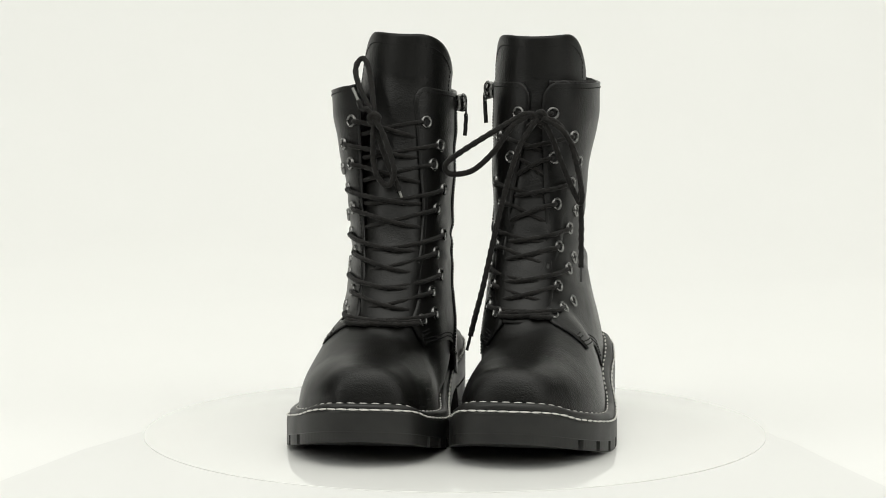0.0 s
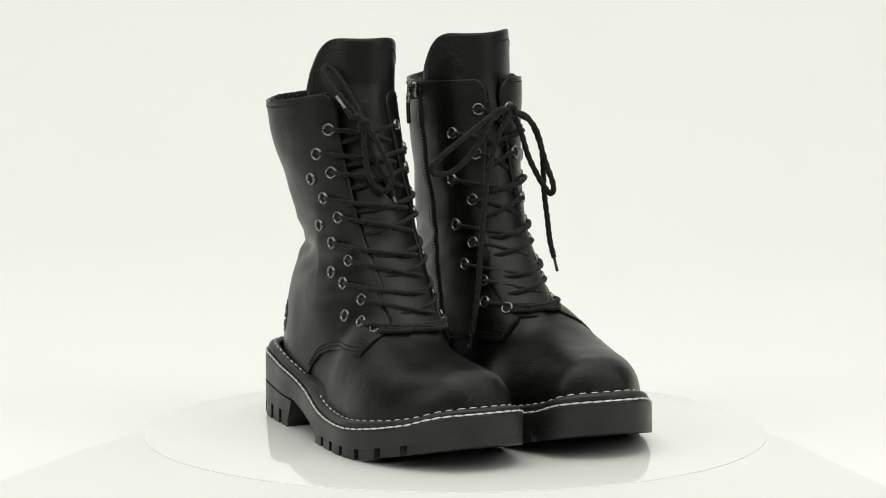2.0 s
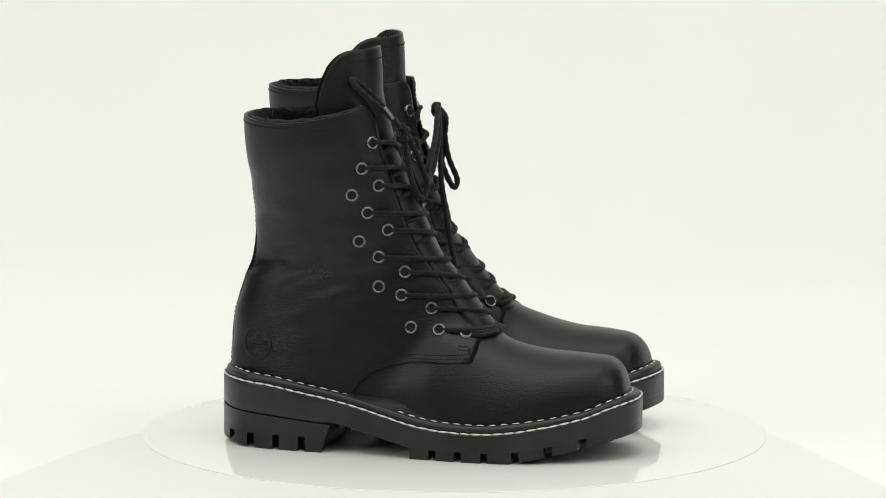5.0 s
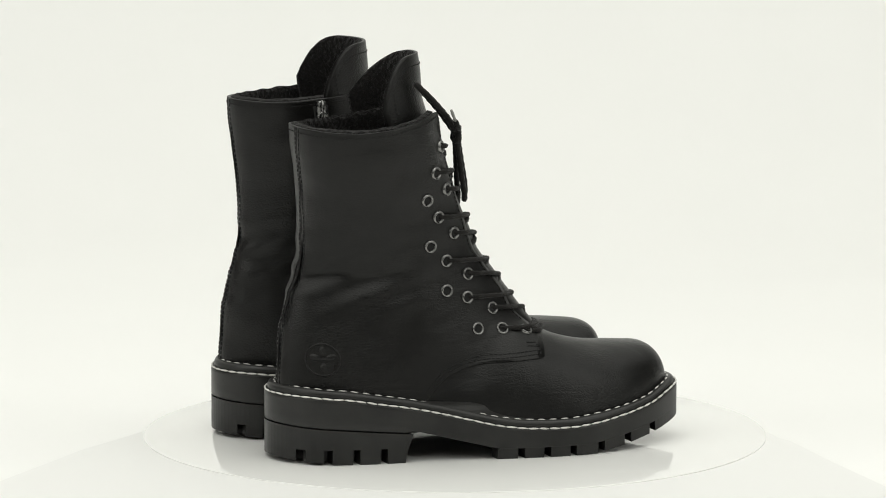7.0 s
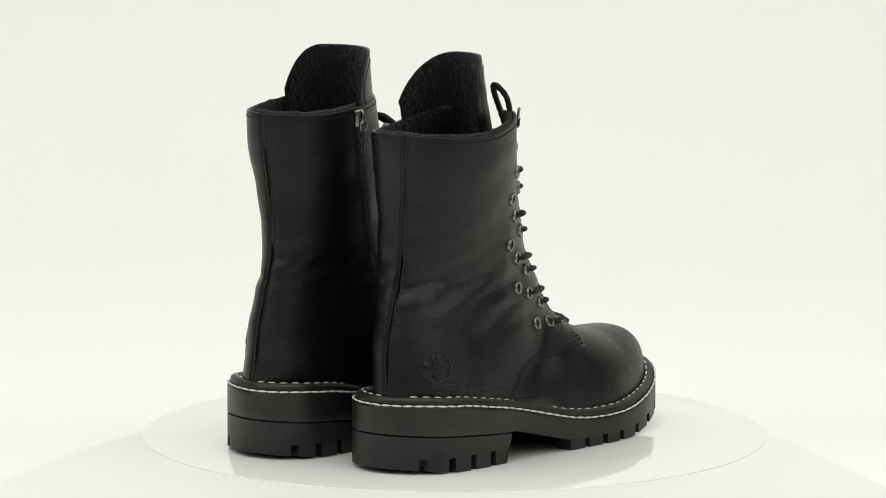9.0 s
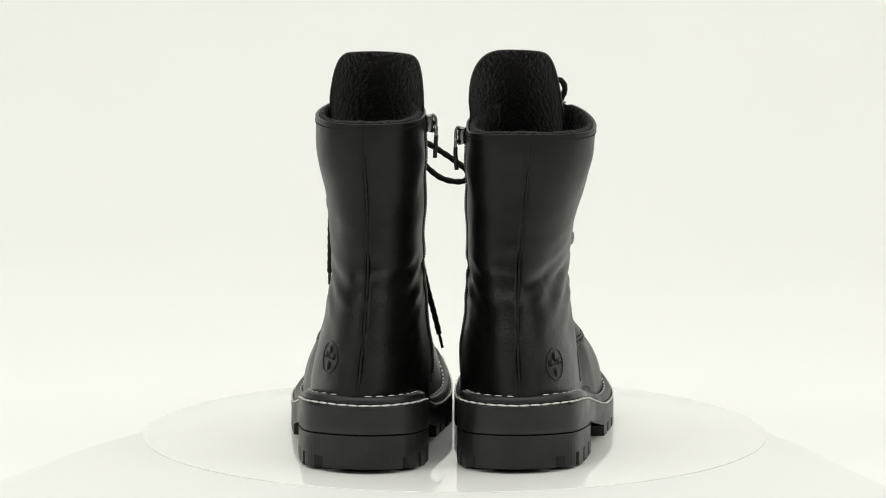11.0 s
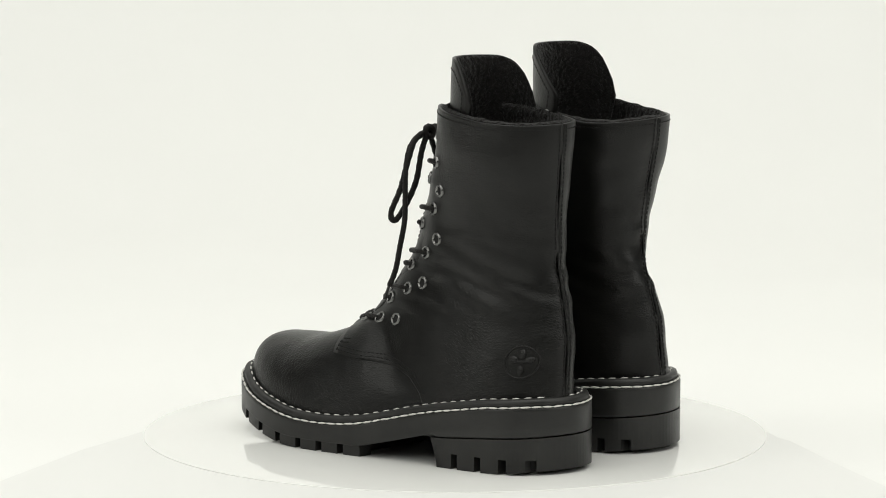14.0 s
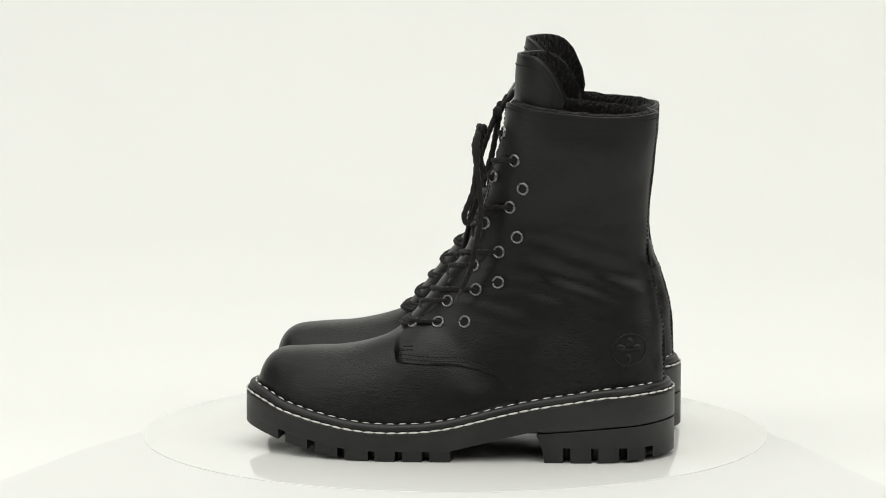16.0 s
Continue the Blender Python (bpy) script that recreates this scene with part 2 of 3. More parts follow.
class Shape:
    """The surface of one boot's upper in its own space: x outwards, y to the heel, z up."""

    def __init__(self, side):
        # height, front, back, outer side, inner side
        rows_a = [(0.02, -0.060, 0.133, 0.037, -0.041), (0.055, -0.058, 0.133, 0.0345, -0.041), (0.077, -0.049, 0.1325, 0.031, -0.0405), (0.096, -0.033, 0.1285, 0.028, -0.0370),
                  (0.118, -0.0175, 0.1212, 0.0270, -0.0362), (0.133, -0.0055, 0.1168, 0.028, -0.0362), (0.152, 0.0020, 0.1155, 0.0305, -0.0365), (0.17, 0.0100, 0.1168, 0.034, -0.0368),
                  (0.19, 0.0185, 0.1188, 0.0385, -0.0372), (0.21, 0.0250, 0.1205, 0.0420, -0.0375), (0.235, 0.031, 0.122, 0.0450, -0.0375), (0.26, 0.034, 0.122, 0.046, -0.0375)]
        rows_b = [(0.02, -0.060, 0.133, 0.0375, -0.0405), (0.055, -0.058, 0.133, 0.0345, -0.041), (0.077, -0.046, 0.133, 0.0288, -0.040), (0.096, -0.028, 0.1305, 0.0238, -0.038),
                  (0.118, -0.0115, 0.1250, 0.0203, -0.037), (0.133, 0.001, 0.1212, 0.0197, -0.037), (0.152, 0.008, 0.1203, 0.0202, -0.0375), (0.17, 0.0150, 0.1216, 0.0220, -0.0385),
                  (0.19, 0.0215, 0.124, 0.0245, -0.0395), (0.21, 0.0265, 0.1257, 0.0272, -0.040), (0.235, 0.031, 0.1268, 0.0285, -0.0405), (0.26, 0.034, 0.127, 0.0285, -0.0405)]
        rows = rows_a if side == "A" else rows_b
        self.side, self.sx = side, -1 if side == "A" else 1
        self.yf, self.yb, self.xo, self.xi = [soft_curve([(r[0], r[k]) for r in rows], 0.010) for k in (1, 2, 3, 4)]
        up = inset(SOLE, 0.0078)
        ys = np.linspace(-0.1366, 0.131, 400)
        o, i = [], []
        for y in ys:
            xs = [p0[0] + (p1[0] - p0[0]) * (y - p0[1]) / (p1[1] - p0[1]) for p0, p1 in zip(up, np.roll(up, -1, 0)) if (p0[1] - y) * (p1[1] - y) <= 0 and p0[1] != p1[1]]
            o.append(max(xs) if xs else -0.004), i.append(min(xs) if xs else -0.006)
        self.fo, self.fi = curve(list(zip(ys, o))), curve(list(zip(ys, i)))
        self.top = soft_curve([(-0.1187, 0.0650), (-0.1033, 0.0660), (-0.084, 0.0672), (-0.0648, 0.0712), (-0.0475, 0.0770), (-0.033, 0.0850), (-0.022, 0.0900), (-0.008, 0.0900), (0.02, 0.080), (0.05, 0.068), (0.2, 0.06)], 0.010)

    def height(self, y):
        y = np.asarray(y, float)
        u = np.clip((-0.1150 - y) / 0.0216, 0, 1)
        return 0.037 + (self.top(y) - 0.037) * (1 - u ** 2.6) ** (1 / 2.4)

    def power(self, y):
        return np.interp(y, [-0.095, -0.06, -0.03], [2.4, 2.12, 1.9])

    def base(self, y):
        return EDGE_Z(y) + 0.002

    def field(self, x, y, z):
        """Below one inside the boot."""
        dent = (0.0125 if self.side == "A" else 0.002) * np.exp(-np.sqrt(((z - 0.122) / 0.018) ** 2 + 0.02)) * np.clip((y - 0.045) / 0.05, 0, 1)
        xo = self.xo(z) - dent
        w, c = (xo - self.xi(z)) / 2, (xo + self.xi(z)) / 2
        half, mid = (self.yb(z) - self.yf(z)) / 2, (self.yb(z) + self.yf(z)) / 2
        rear = 2.05 + (0.8 * np.clip((z - 0.10) / 0.04, 0, 1) * (x < c) if self.side == "A" else 0.0)
        p = np.where(y < mid, 2.2, rear)
        s = (np.abs((x - c) / w) ** p + np.abs((y - mid) / half) ** p) ** (1 / p)
        fw, fc = np.maximum((self.fo(y) - self.fi(y)) / 2, 1e-4), (self.fo(y) + self.fi(y)) / 2
        b = self.base(y)
        h = np.maximum(self.height(y), b + 0.002)
        q = self.power(y)
        f = (np.abs((x - fc) / fw) ** q + np.clip((z - b) / (h - b), 0, 9) ** q) ** (1 / q)
        fade = np.clip(y + 0.008, 0, 1) * 5.5 + np.clip(y - 0.03, 0, 1) * 9
        f = f + fade * np.clip((z - 0.035) / 0.045, 0.2, 1) + np.clip(y - 0.105, 0, 1) * 60
        k = 0.10
        g = np.clip(0.5 + 0.5 * (f - s) / k, 0, 1)
        return f * (1 - g) + s * g - k * g * (1 - g)

    def centre(self, z):
        return (self.xo(z) + self.xi(z)) / 2, np.maximum(self.yf(z) + 0.055, 0.042)

    def reach(self, a, z):
        """Distance from the centre line to the surface at angle a (0 to the front, positive outwards)."""
        a, z = np.broadcast_arrays(np.asarray(a, float), np.asarray(z, float))
        cx, cy = self.centre(z)
        lo, hi = np.zeros(a.shape), np.full(a.shape, 0.19)
        for _ in range(16):
            m = (lo + hi) / 2
            inside = self.field(cx + m * np.sin(a), cy - m * np.cos(a), z) < 1
            lo, hi = np.where(inside, m, lo), np.where(inside, hi, m)
        return lo

    def point(self, a, z, off=0.0):
        a, z = np.broadcast_arrays(np.asarray(a, float), np.asarray(z, float))
        cx, cy = self.centre(z)
        r = self.reach(a, z) + off
        return np.stack([cx + r * np.sin(a), cy - r * np.cos(a), z + 0 * r], -1)

    def angle_at_y(self, y, z, sgn):
        a = np.linspace(0.0, math.pi, 73)
        p = self.point(sgn * a, np.full(73, z))
        return float(np.interp(y, p[:, 1], a))

    def angle_of(self, x, y, z):
        cx, cy = self.centre(z)
        return math.atan2(x - float(cx), float(cy) - y)

    def normal(self, a, z):
        e = 0.03
        p = [Vector(self.point(a + da, z + dz)) for da, dz in ((-e, 0), (e, 0), (0, -0.002), (0, 0.002))]
        n = (p[1] - p[0]).cross(p[3] - p[2]).normalized()
        out = Vector((math.sin(a), -math.cos(a), 0))
        return n if n.dot(out) > 0 else -n

    def m(self, pts):
        """To the boot's real side (mirrors the other foot)."""
        pts = np.array(pts, float)
        pts[..., 0] *= self.sx
        return pts


RIM = {"B": soft_curve([(0.0, 0.2335), (0.032, 0.2335), (0.0544, 0.2308), (0.073, 0.2292), (0.092, 0.2275), (0.11, 0.2270), (0.135, 0.2278)]),
       "A": soft_curve([(0.0, 0.2315), (0.032, 0.2310), (0.05, 0.2255), (0.073, 0.2208), (0.092, 0.2190), (0.11, 0.2192), (0.135, 0.2215)])}
QUARTER_EDGE = curve([(0.030, 0.052), (0.036, 0.0450), (0.0448, 0.0407), (0.0484, 0.0370), (0.0545, 0.0300), (0.0590, 0.0185), (0.0612, 0.0060), (0.0622, -0.010), (0.0628, -0.0300), (0.0636, -0.0360),
                      (0.070, -0.0385), (0.077, -0.0395), (0.0795, -0.0390), (0.0820, -0.0370), (0.085, -0.0335), (0.095, -0.0195), (0.106, -0.0080), (0.121, 0.0035), (0.137, 0.0105), (0.16, 0.0175), (0.19, 0.0235),
                      (0.2166, 0.0262), (0.223, 0.0278), (0.2275, 0.0308), (0.2305, 0.0350), (0.2325, 0.041), (0.2335, 0.047), (0.25, 0.050)])


def lift(p, S):
    """Follow the rim: the top edge dips to the back."""
    p = np.array(p)
    k = np.clip((p[..., 2] - 0.15) / 0.08, 0, 1)
    p[..., 2] += k * (RIM[S.side](p[..., 1]) - 0.2335)
    return p


def wrinkle(p, amount=0.0008):
    q = np.array(p)
    flat = q.reshape(-1, 3)
    d = np.array([noise.noise(Vector((x * 28, y * 28, z * 45))) * 0.6 + noise.noise(Vector((x * 60, y * 45 + z * 60, z * 130))) * 0.4 * math.exp(-((z - 0.12) / 0.035) ** 2) for x, y, z in flat])
    x, y, z = flat.T
    d += 0.55 * np.sin((z * 0.95 + y * 0.38) * 2 * np.pi / 0.0165 + 14 * y) * np.exp(-((z - 0.117) / 0.019) ** 2 - ((y - 0.088) / 0.036) ** 2)
    return (d * amount).reshape(q.shape[:-1])


def quarter(S, sgn, boot):
    """One side of the shaft, from its lace edge to the back seam."""
    zs = np.unique(np.concatenate([np.linspace(0.030, 0.2335, 92), np.linspace(0.0600, 0.0640, 9), np.linspace(0.2255, 0.2335, 10)]))
    cols = 70
    grid_a = np.zeros((len(zs), cols))
    for i, z in enumerate(zs):
        a0 = edge_angle(S, z, sgn)
        t = np.linspace(0, 1, cols)
        grid_a[i] = sgn * (a0 + (math.pi - 0.004 - a0) * t)
    zz = np.repeat(zs[:, None], cols, 1)
    base = S.point(grid_a, zz)
    w = wrinkle(base, 0.0022)
    out = lift(S.point(grid_a, zz, 0.0017 + w), S)
    inn = lift(S.point(grid_a, zz, -0.0006 + w), S)
    v, f = sheet(out, inn)
    name = "outer_quarter" if sgn > 0 else "inner_quarter"
    ob = mesh_object(name, S.m(v), f, LEATHER, boot)
    return ob


def vamp(S, boot):
    n, m = 90, 72
    u = np.linspace(0, 1, n)
    ys = -0.1366 + (0.1366 + 0.062) * (u ** 1.9)
    out, inn = [], []
    for y in ys:
        fo, fi, b, h = float(S.fo(y)), float(S.fi(y)), float(S.base(y)), float(S.height(y))
        c, w = (fo + fi) / 2, max((fo - fi) / 2, 0.0006)
        a = np.linspace(0, math.pi, m)
        ca, sa, e = np.cos(a), np.sin(a), float(S.power(y))
        x = c + w * np.sign(ca) * np.abs(ca) ** (2 / e)
        z = b + max(h - b, 0.0006) * np.abs(sa) ** (2 / e)
        if y > -0.08:
            lo_, hi_ = np.full(m, 0.6), np.full(m, 1.45)
            for _ in range(14):
                k = (lo_ + hi_) / 2
                ins = S.field(c + (x - c) * k, np.full(m, y), b + (z - b) * k) < 1
                lo_, hi_ = np.where(ins, k, lo_), np.where(ins, hi_, k)
            g = min(max((y + 0.08) / 0.02, 0), 1)
            k = 1 + (np.minimum(lo_, 1.4) - 1) * g
            if y > 0.03:
                k = np.minimum(k, 1.03) * (0.97 if y > 0.046 else 1.0)
            k = np.minimum(k, 1.0 + 0.4 * np.clip((z - b - 0.002) / 0.02, 0, 1))
            x, z = c + (x - c) * k, b + (z - b) * np.minimum(k, 1.15)
        out.append(np.stack([x, np.full(m, y), z], 1))
        inn.append(np.stack([c + (x - c) * 0.95, np.full(m, y) + 0.0015, b + (z - b) * 0.95], 1))
    out = np.array(out)
    out[..., 2] += wrinkle(out, 0.0012)
    skirt = out[:, :1] - [0, 0, 0.006], out[:, -1:] - [0, 0, 0.006]
    out = np.concatenate([skirt[0], out, skirt[1]], 1)
    inn = np.array(inn)
    inn = np.concatenate([inn[:, :1] - [0, 0, 0.006], inn, inn[:, -1:] - [0, 0, 0.006]], 1)
    v, f = sheet(out, inn)
    f.append(tuple(range(m + 2)))
    return mesh_object("vamp", S.m(v), f, LEATHER, boot, "rounded toe in black grained leather")


def tongue(S, boot):
    """The padded tongue inside the throat, standing above the rim."""
    n, m = 80, 34
    u = np.linspace(-1, 1, m)
    cx_top = -0.0060 if S.side == "A" else -0.0095
    au = np.abs(u)
    if S.side == "A":
        zt = 0.2655 - np.where(u > 0, 0.036 * np.clip((au - 0.38) / 0.62, 0, 1) ** 3.6, 0.031 * np.clip((au - 0.12) / 0.88, 0, 1) ** 2.2)
    else:
        zt = 0.2655 - np.where(u > 0, 0.028 * np.clip((au - 0.50) / 0.50, 0, 1) ** 2.2, 0.032 * np.clip((au - 0.42) / 0.58, 0, 1) ** 2.9) - 0.002 * (1 - u) / 2
    front, back = np.zeros((n, m, 3)), np.zeros((n, m, 3))
    for i in range(n):
        s = i / (n - 1)
        for j in range(m):
            z = 0.080 + (zt[j] - 0.080) * s
            zc = min(z, 0.236)
            k = min(max((z - 0.09) / 0.12, 0), 1)
            half = 0.019 + ((0.0310 if S.side == "A" else 0.0312) - 0.019) * k
            cx, cy = S.centre(zc)
            mid = float(cx) * (1 - k) + cx_top * k
            phi = 1.42 * u[j]
            x = mid + half * math.sin(phi) / math.sin(1.42) - (0.004 if S.side == "A" else 0.0) * min(max((z - 0.228) / 0.035, 0), 1)
            yf = float(S.yf(zc))
            depth = 0.012 + 0.033 * k
            y = yf + depth * (1 - math.cos(phi)) + 0.0012 - 0.002 * (1 - k) * math.cos(phi) + 0.003 * max(z - 0.232, 0) / 0.035
            front[i, j] = (x, y, z)
            back[i, j] = (x * 0.97 + 0.03 * mid, y + 0.0018, z - 0.0003)
    front[..., 1] += wrinkle(front, 0.002)
    v, f = sheet(front, back)
    t = mesh_object("tongue", S.m(v), f, LEATHER, boot, "tall black leather tongue")
    top = np.concatenate([front[n // 2:n - 3, 2], front[n - 4, 3:-3], front[n // 2:n - 3, -3][::-1]])
    row_of_stitches("tongue_stitching", S, top + [0, -0.0002, 0], np.tile([0.0, -1.0, 0.0], (len(top), 1)), t, 0.0031, 0.0021, 0.0007)
    lo = n // 3
    fl = back[lo:].copy()
    fl[..., 1] += 0.0002
    deep = fl.copy()
    edge = np.minimum(1, (1 - np.abs(u)) * 8)[None, :] * np.minimum(1, (n - 1 - np.arange(lo, n)) / 4)[:, None]
    deep[..., 1] += 0.0008 + 0.0032 * edge + wrinkle(deep * 4, 0.0012)
    v, f = sheet(fl, deep)
    mesh_object("tongue_lining", S.m(v), f, FLEECE, t, "black fleece back of the tongue")
    return t


def lining(S, boot):
    zs = np.linspace(0.10, 0.2325, 50)
    cols = 120
    edge = [edge_angle(S, min(z, 0.222), 1, 0.004) for z in zs]
    a = np.array([np.linspace(e, 2 * math.pi - e, cols) for e in edge])
    zz = np.repeat(zs[:, None], cols, 1)
    out = lift(S.point(a, zz, -0.0009), S)
    w = wrinkle(S.point(a, zz) * 4, 0.0012)
    inn = lift(S.point(a, zz, -0.0042 + w), S)
    out[-1, :, 2] += 0.0008
    inn[-1, :, 2] += 0.0028 + 1.2 * w[-1]
    v, f = sheet(out, inn)
    mesh_object("lining", S.m(v), f, FLEECE, boot, "black fleece lining showing at the rim")
    ring = S.point(np.linspace(0, 2 * math.pi, 48, endpoint=False), 0.12, -0.003)
    v = np.concatenate([ring, ring - [0, 0, 0.004]])
    f = [tuple(range(48)), tuple(range(48, 96))[::-1]] + [(i, (i + 1) % 48, 48 + (i + 1) % 48, 48 + i) for i in range(48)]
    mesh_object("insole", S.m(v), f, FLEECE, boot)


def slice_loop(loop, y0, y1):
    """The part of a plan loop between two values of y."""
    def clip(poly, keep, y):
        out = []
        for p, q in zip(poly, poly[1:] + poly[:1]):
            kp, kq = keep(p[1]), keep(q[1])
            if kp:
                out.append(p)
            if kp != kq:
                s = (y - p[1]) / (q[1] - p[1])
                out.append((p[0] + s * (q[0] - p[0]), y))
        return out
    poly = clip([tuple(p) for p in loop], lambda y: y >= y0, y0)
    return clip(poly, lambda y: y <= y1, y1)


def welt_rise(S, y):
    """One boot's welt lies flatter round the toe."""
    return float(np.interp(y, [-0.125, -0.07], [0.62, 1.0])) if S.side == "A" else 1.0


def sole(S, boot):
    # body of the sole, with a rounded top edge
    low = lambda y: np.where(y < 0.0015, FORE_Z(y) + 0.0068, np.where(y < 0.0580, SHANK_Z(y), GROOVE_Z(y) + 0.0004))
    steps = [(0.0020, 0.0), (0.0006, 0.0006), (0.0, 0.0014), (0.0, 0.35), (0.0, 0.70), (0.0, -0.0028), (0.0, -0.0020), (0.0003, -0.0010), (0.0008, -0.0004), (0.0018, 0.0)]
    v, n = [], len(SOLE)
    for k, (d, h) in enumerate(steps):
        lp = inset(SOLE, d)
        for (x, y), (x0, y0) in zip(lp, SOLE):
            if k < 3 and y0 < 0.058:
                x, y = x0, y0
            bot, top = float(low(np.array(y0))), float(EDGE_Z(y0))
            v.append((x, y, bot + h if k < 3 else bot + (top - bot) * h if k < 5 else top + h))
    f = grid_faces(len(steps), n, True) + [tuple(range(n))[::-1], tuple(range((len(steps) - 1) * n, len(steps) * n))]
    body = mesh_object("sole", S.m(v), f, RUBBER, boot, "thick black rubber platform sole")
    # heel block below the groove
    y0 = 0.0570
    heel = slice_loop(SOLE, y0, 0.2)
    core = slice_loop(inset(SOLE, 0.011), y0 + 0.0065, 0.2)
    slant = lambda y, z: y + (0.0072 * (1 - z / 0.019) if y < y0 + 0.001 else 0)
    def part(name, loop, zl, zh, parent, sl=None):
        v, f = prism(loop, zl, zh)
        v = [(x, sl(y, z) if sl else y, z) for x, y, z in v]
        return mesh_object(name, S.m(v), f, RUBBER, parent, smooth=False)
    block = part("heel", heel, lambda x, y: 0.0100, lambda x, y: float(GROOVE_Z(y)) + 0.0003, boot, slant)
    tagged(block, "black rubber heel block with cut lugs")
    part("heel_core", core, lambda x, y: 0.0010, lambda x, y: 0.0102, block)
    cuts = [0.0570, 0.0745, 0.0795, 0.0928, 0.0976, 0.1108, 0.1160, 0.1262, 0.1310, 0.1500]
    back_rise = curve([(0.0, 0.0), (0.10, 0.0), (0.141, 0.0034)])
    for a, b in zip(cuts[::2], cuts[1::2]):
        for sg in (1, -1):
            pl = [p for p in slice_loop(SOLE, a, b)]
            if b < 0.14:
                edge = [p for p in pl if p[0] * sg > 0.004]
                loop = slice_side(pl, sg, 0.013)
            else:
                if sg < 0:
                    continue
                loop = pl
            if len(loop) > 2:
                sl = (lambda y, z: y + (0.0072 * (1 - z / 0.019) if y < y0 + 0.001 else 0))
                part("lug", loop, lambda x, y: float(back_rise(y)), lambda x, y: 0.0101, block, sl)
    # forefoot lugs
    core = slice_loop(inset(SOLE, 0.011), -0.125, -0.006)
    part("tread_core", core, lambda x, y: float(FORE_Z(y)) + 0.001, lambda x, y: float(FORE_Z(y)) + 0.0069, body)
    cuts = [-0.1600, -0.1158, -0.1105, -0.0945, -0.0890, -0.0732, -0.0682, -0.0524, -0.0478, -0.0346, -0.0296, -0.0170, -0.0120, 0.0012]
    for a, b in zip(cuts[::2], cuts[1::2]):
        for sg in (1, -1):
            pl = slice_loop(SOLE, a, b)
            if a < -0.15:
                if sg < 0:
                    continue
                loop = pl
            else:
                loop = slice_side(pl, sg, 0.013)
            part("lug", loop, lambda x, y: float(FORE_Z(y)), lambda x, y: float(FORE_Z(y)) + 0.0068, body)
    # welt: a rib round the upper, standing on the sole's rim
    prof = [(0.0018, -0.001), (0.0021, 0.0028), (0.0028, 0.0043), (0.0044, 0.0051), (0.0066, 0.0051), (0.0078, 0.0044), (0.0095, 0.0040), (0.0100, -0.001)]
    v = []
    for d, z in prof:
        for (x, y), (x0, y0_) in zip(inset(SOLE, d), SOLE):
            v.append((x, y, float(EDGE_Z(y0_)) + z * welt_rise(S, y0_)))
    f = grid_faces(len(prof), n, True) + [((len(prof) - 1) * n + i, (len(prof) - 1) * n + (i + 1) % n, (i + 1) % n, i) for i in range(n)]
    welt = mesh_object("welt", S.m(v), f, RUBBER, boot, "black welt with white contrast stitching")
    stitches(S, welt, 0.0005, 0.0001, 0.0074, 0.0080, 0.0014)
    stitches(S, welt, 0.0064, 0.0051, 0.0080, 0.0056, 0.0012)


def slice_side(poly, sg, depth):
    """Of a slice through the sole, the strip along one edge."""
    side = [p for p in poly if p[0] * sg > 0.0]
    xs = max(p[0] * sg for p in side)
    def clip(pl, x):
        out = []
        for p, q in zip(pl, pl[1:] + pl[:1]):
            kp, kq = p[0] * sg >= x, q[0] * sg >= x
            if kp:
                out.append(p)
            if kp != kq:
                s = (x - p[0]) / (q[0] - p[0]) if q[0] != p[0] else 0
                s = (x * sg - p[0]) / (q[0] - p[0])
                out.append((x * sg, p[1] + s * (q[1] - p[1])))
        return out
    return clip(list(poly), xs - depth)


def stitch_mesh(length, width):
    bm = bmesh.new()
    bmesh.ops.create_uvsphere(bm, u_segments=8, v_segments=6, radius=0.5)
    for q in bm.verts:
        q.co = Vector((q.co.x * length * (1 - 0.15 * abs(q.co.y)), q.co.y * width, q.co.z * width * 0.9))
    me = bpy.data.meshes.new("stitch")
    bm.to_mesh(me)
    bm.free()
    me.materials.append(THREAD)
    me.polygons.foreach_set("use_smooth", [True] * len(me.polygons))
    return me


def stitches(S, parent, d, dz, pitch, length, width):
    lp = inset(SOLE, d)
    p3 = [Vector((x * S.sx, y, float(EDGE_Z(y0)) + dz * welt_rise(S, y0))) for (x, y), (_, y0) in zip(lp, SOLE)]
    cum, n = [0.0], len(p3)
    for i in range(n):
        cum.append(cum[-1] + (p3[(i + 1) % n] - p3[i]).length)
    count = int(cum[-1] / pitch)
    me = stitch_mesh(length, width)
    def at(s):
        s %= cum[-1]
        i = int(np.searchsorted(cum, s, "right")) - 1
        i = min(max(i, 0), n - 1)
        return p3[i].lerp(p3[(i + 1) % n], (s - cum[i]) / (cum[i + 1] - cum[i]))
    rnd = random.Random(5)
    for k in range(count):
        s = (k + 0.5) * cum[-1] / count
        q, t = at(s), (at(s + 0.003) - at(s - 0.003)).normalized()
        ob = new("stitch", me)
        ob.parent = parent
        side = Vector((-t.y, t.x, 0)).normalized()
        t = (t + side * rnd.uniform(-0.05, 0.05) + Vector((0, 0, rnd.uniform(-0.05, 0.05)))).normalized()
        up = t.cross(side).normalized()
        side = up.cross(t)
        ob.matrix_local = Matrix.Translation(q) @ Matrix((t, side, up)).transposed().to_4x4() @ Matrix.Diagonal((rnd.uniform(0.9, 1.06), 1, 1, 1))


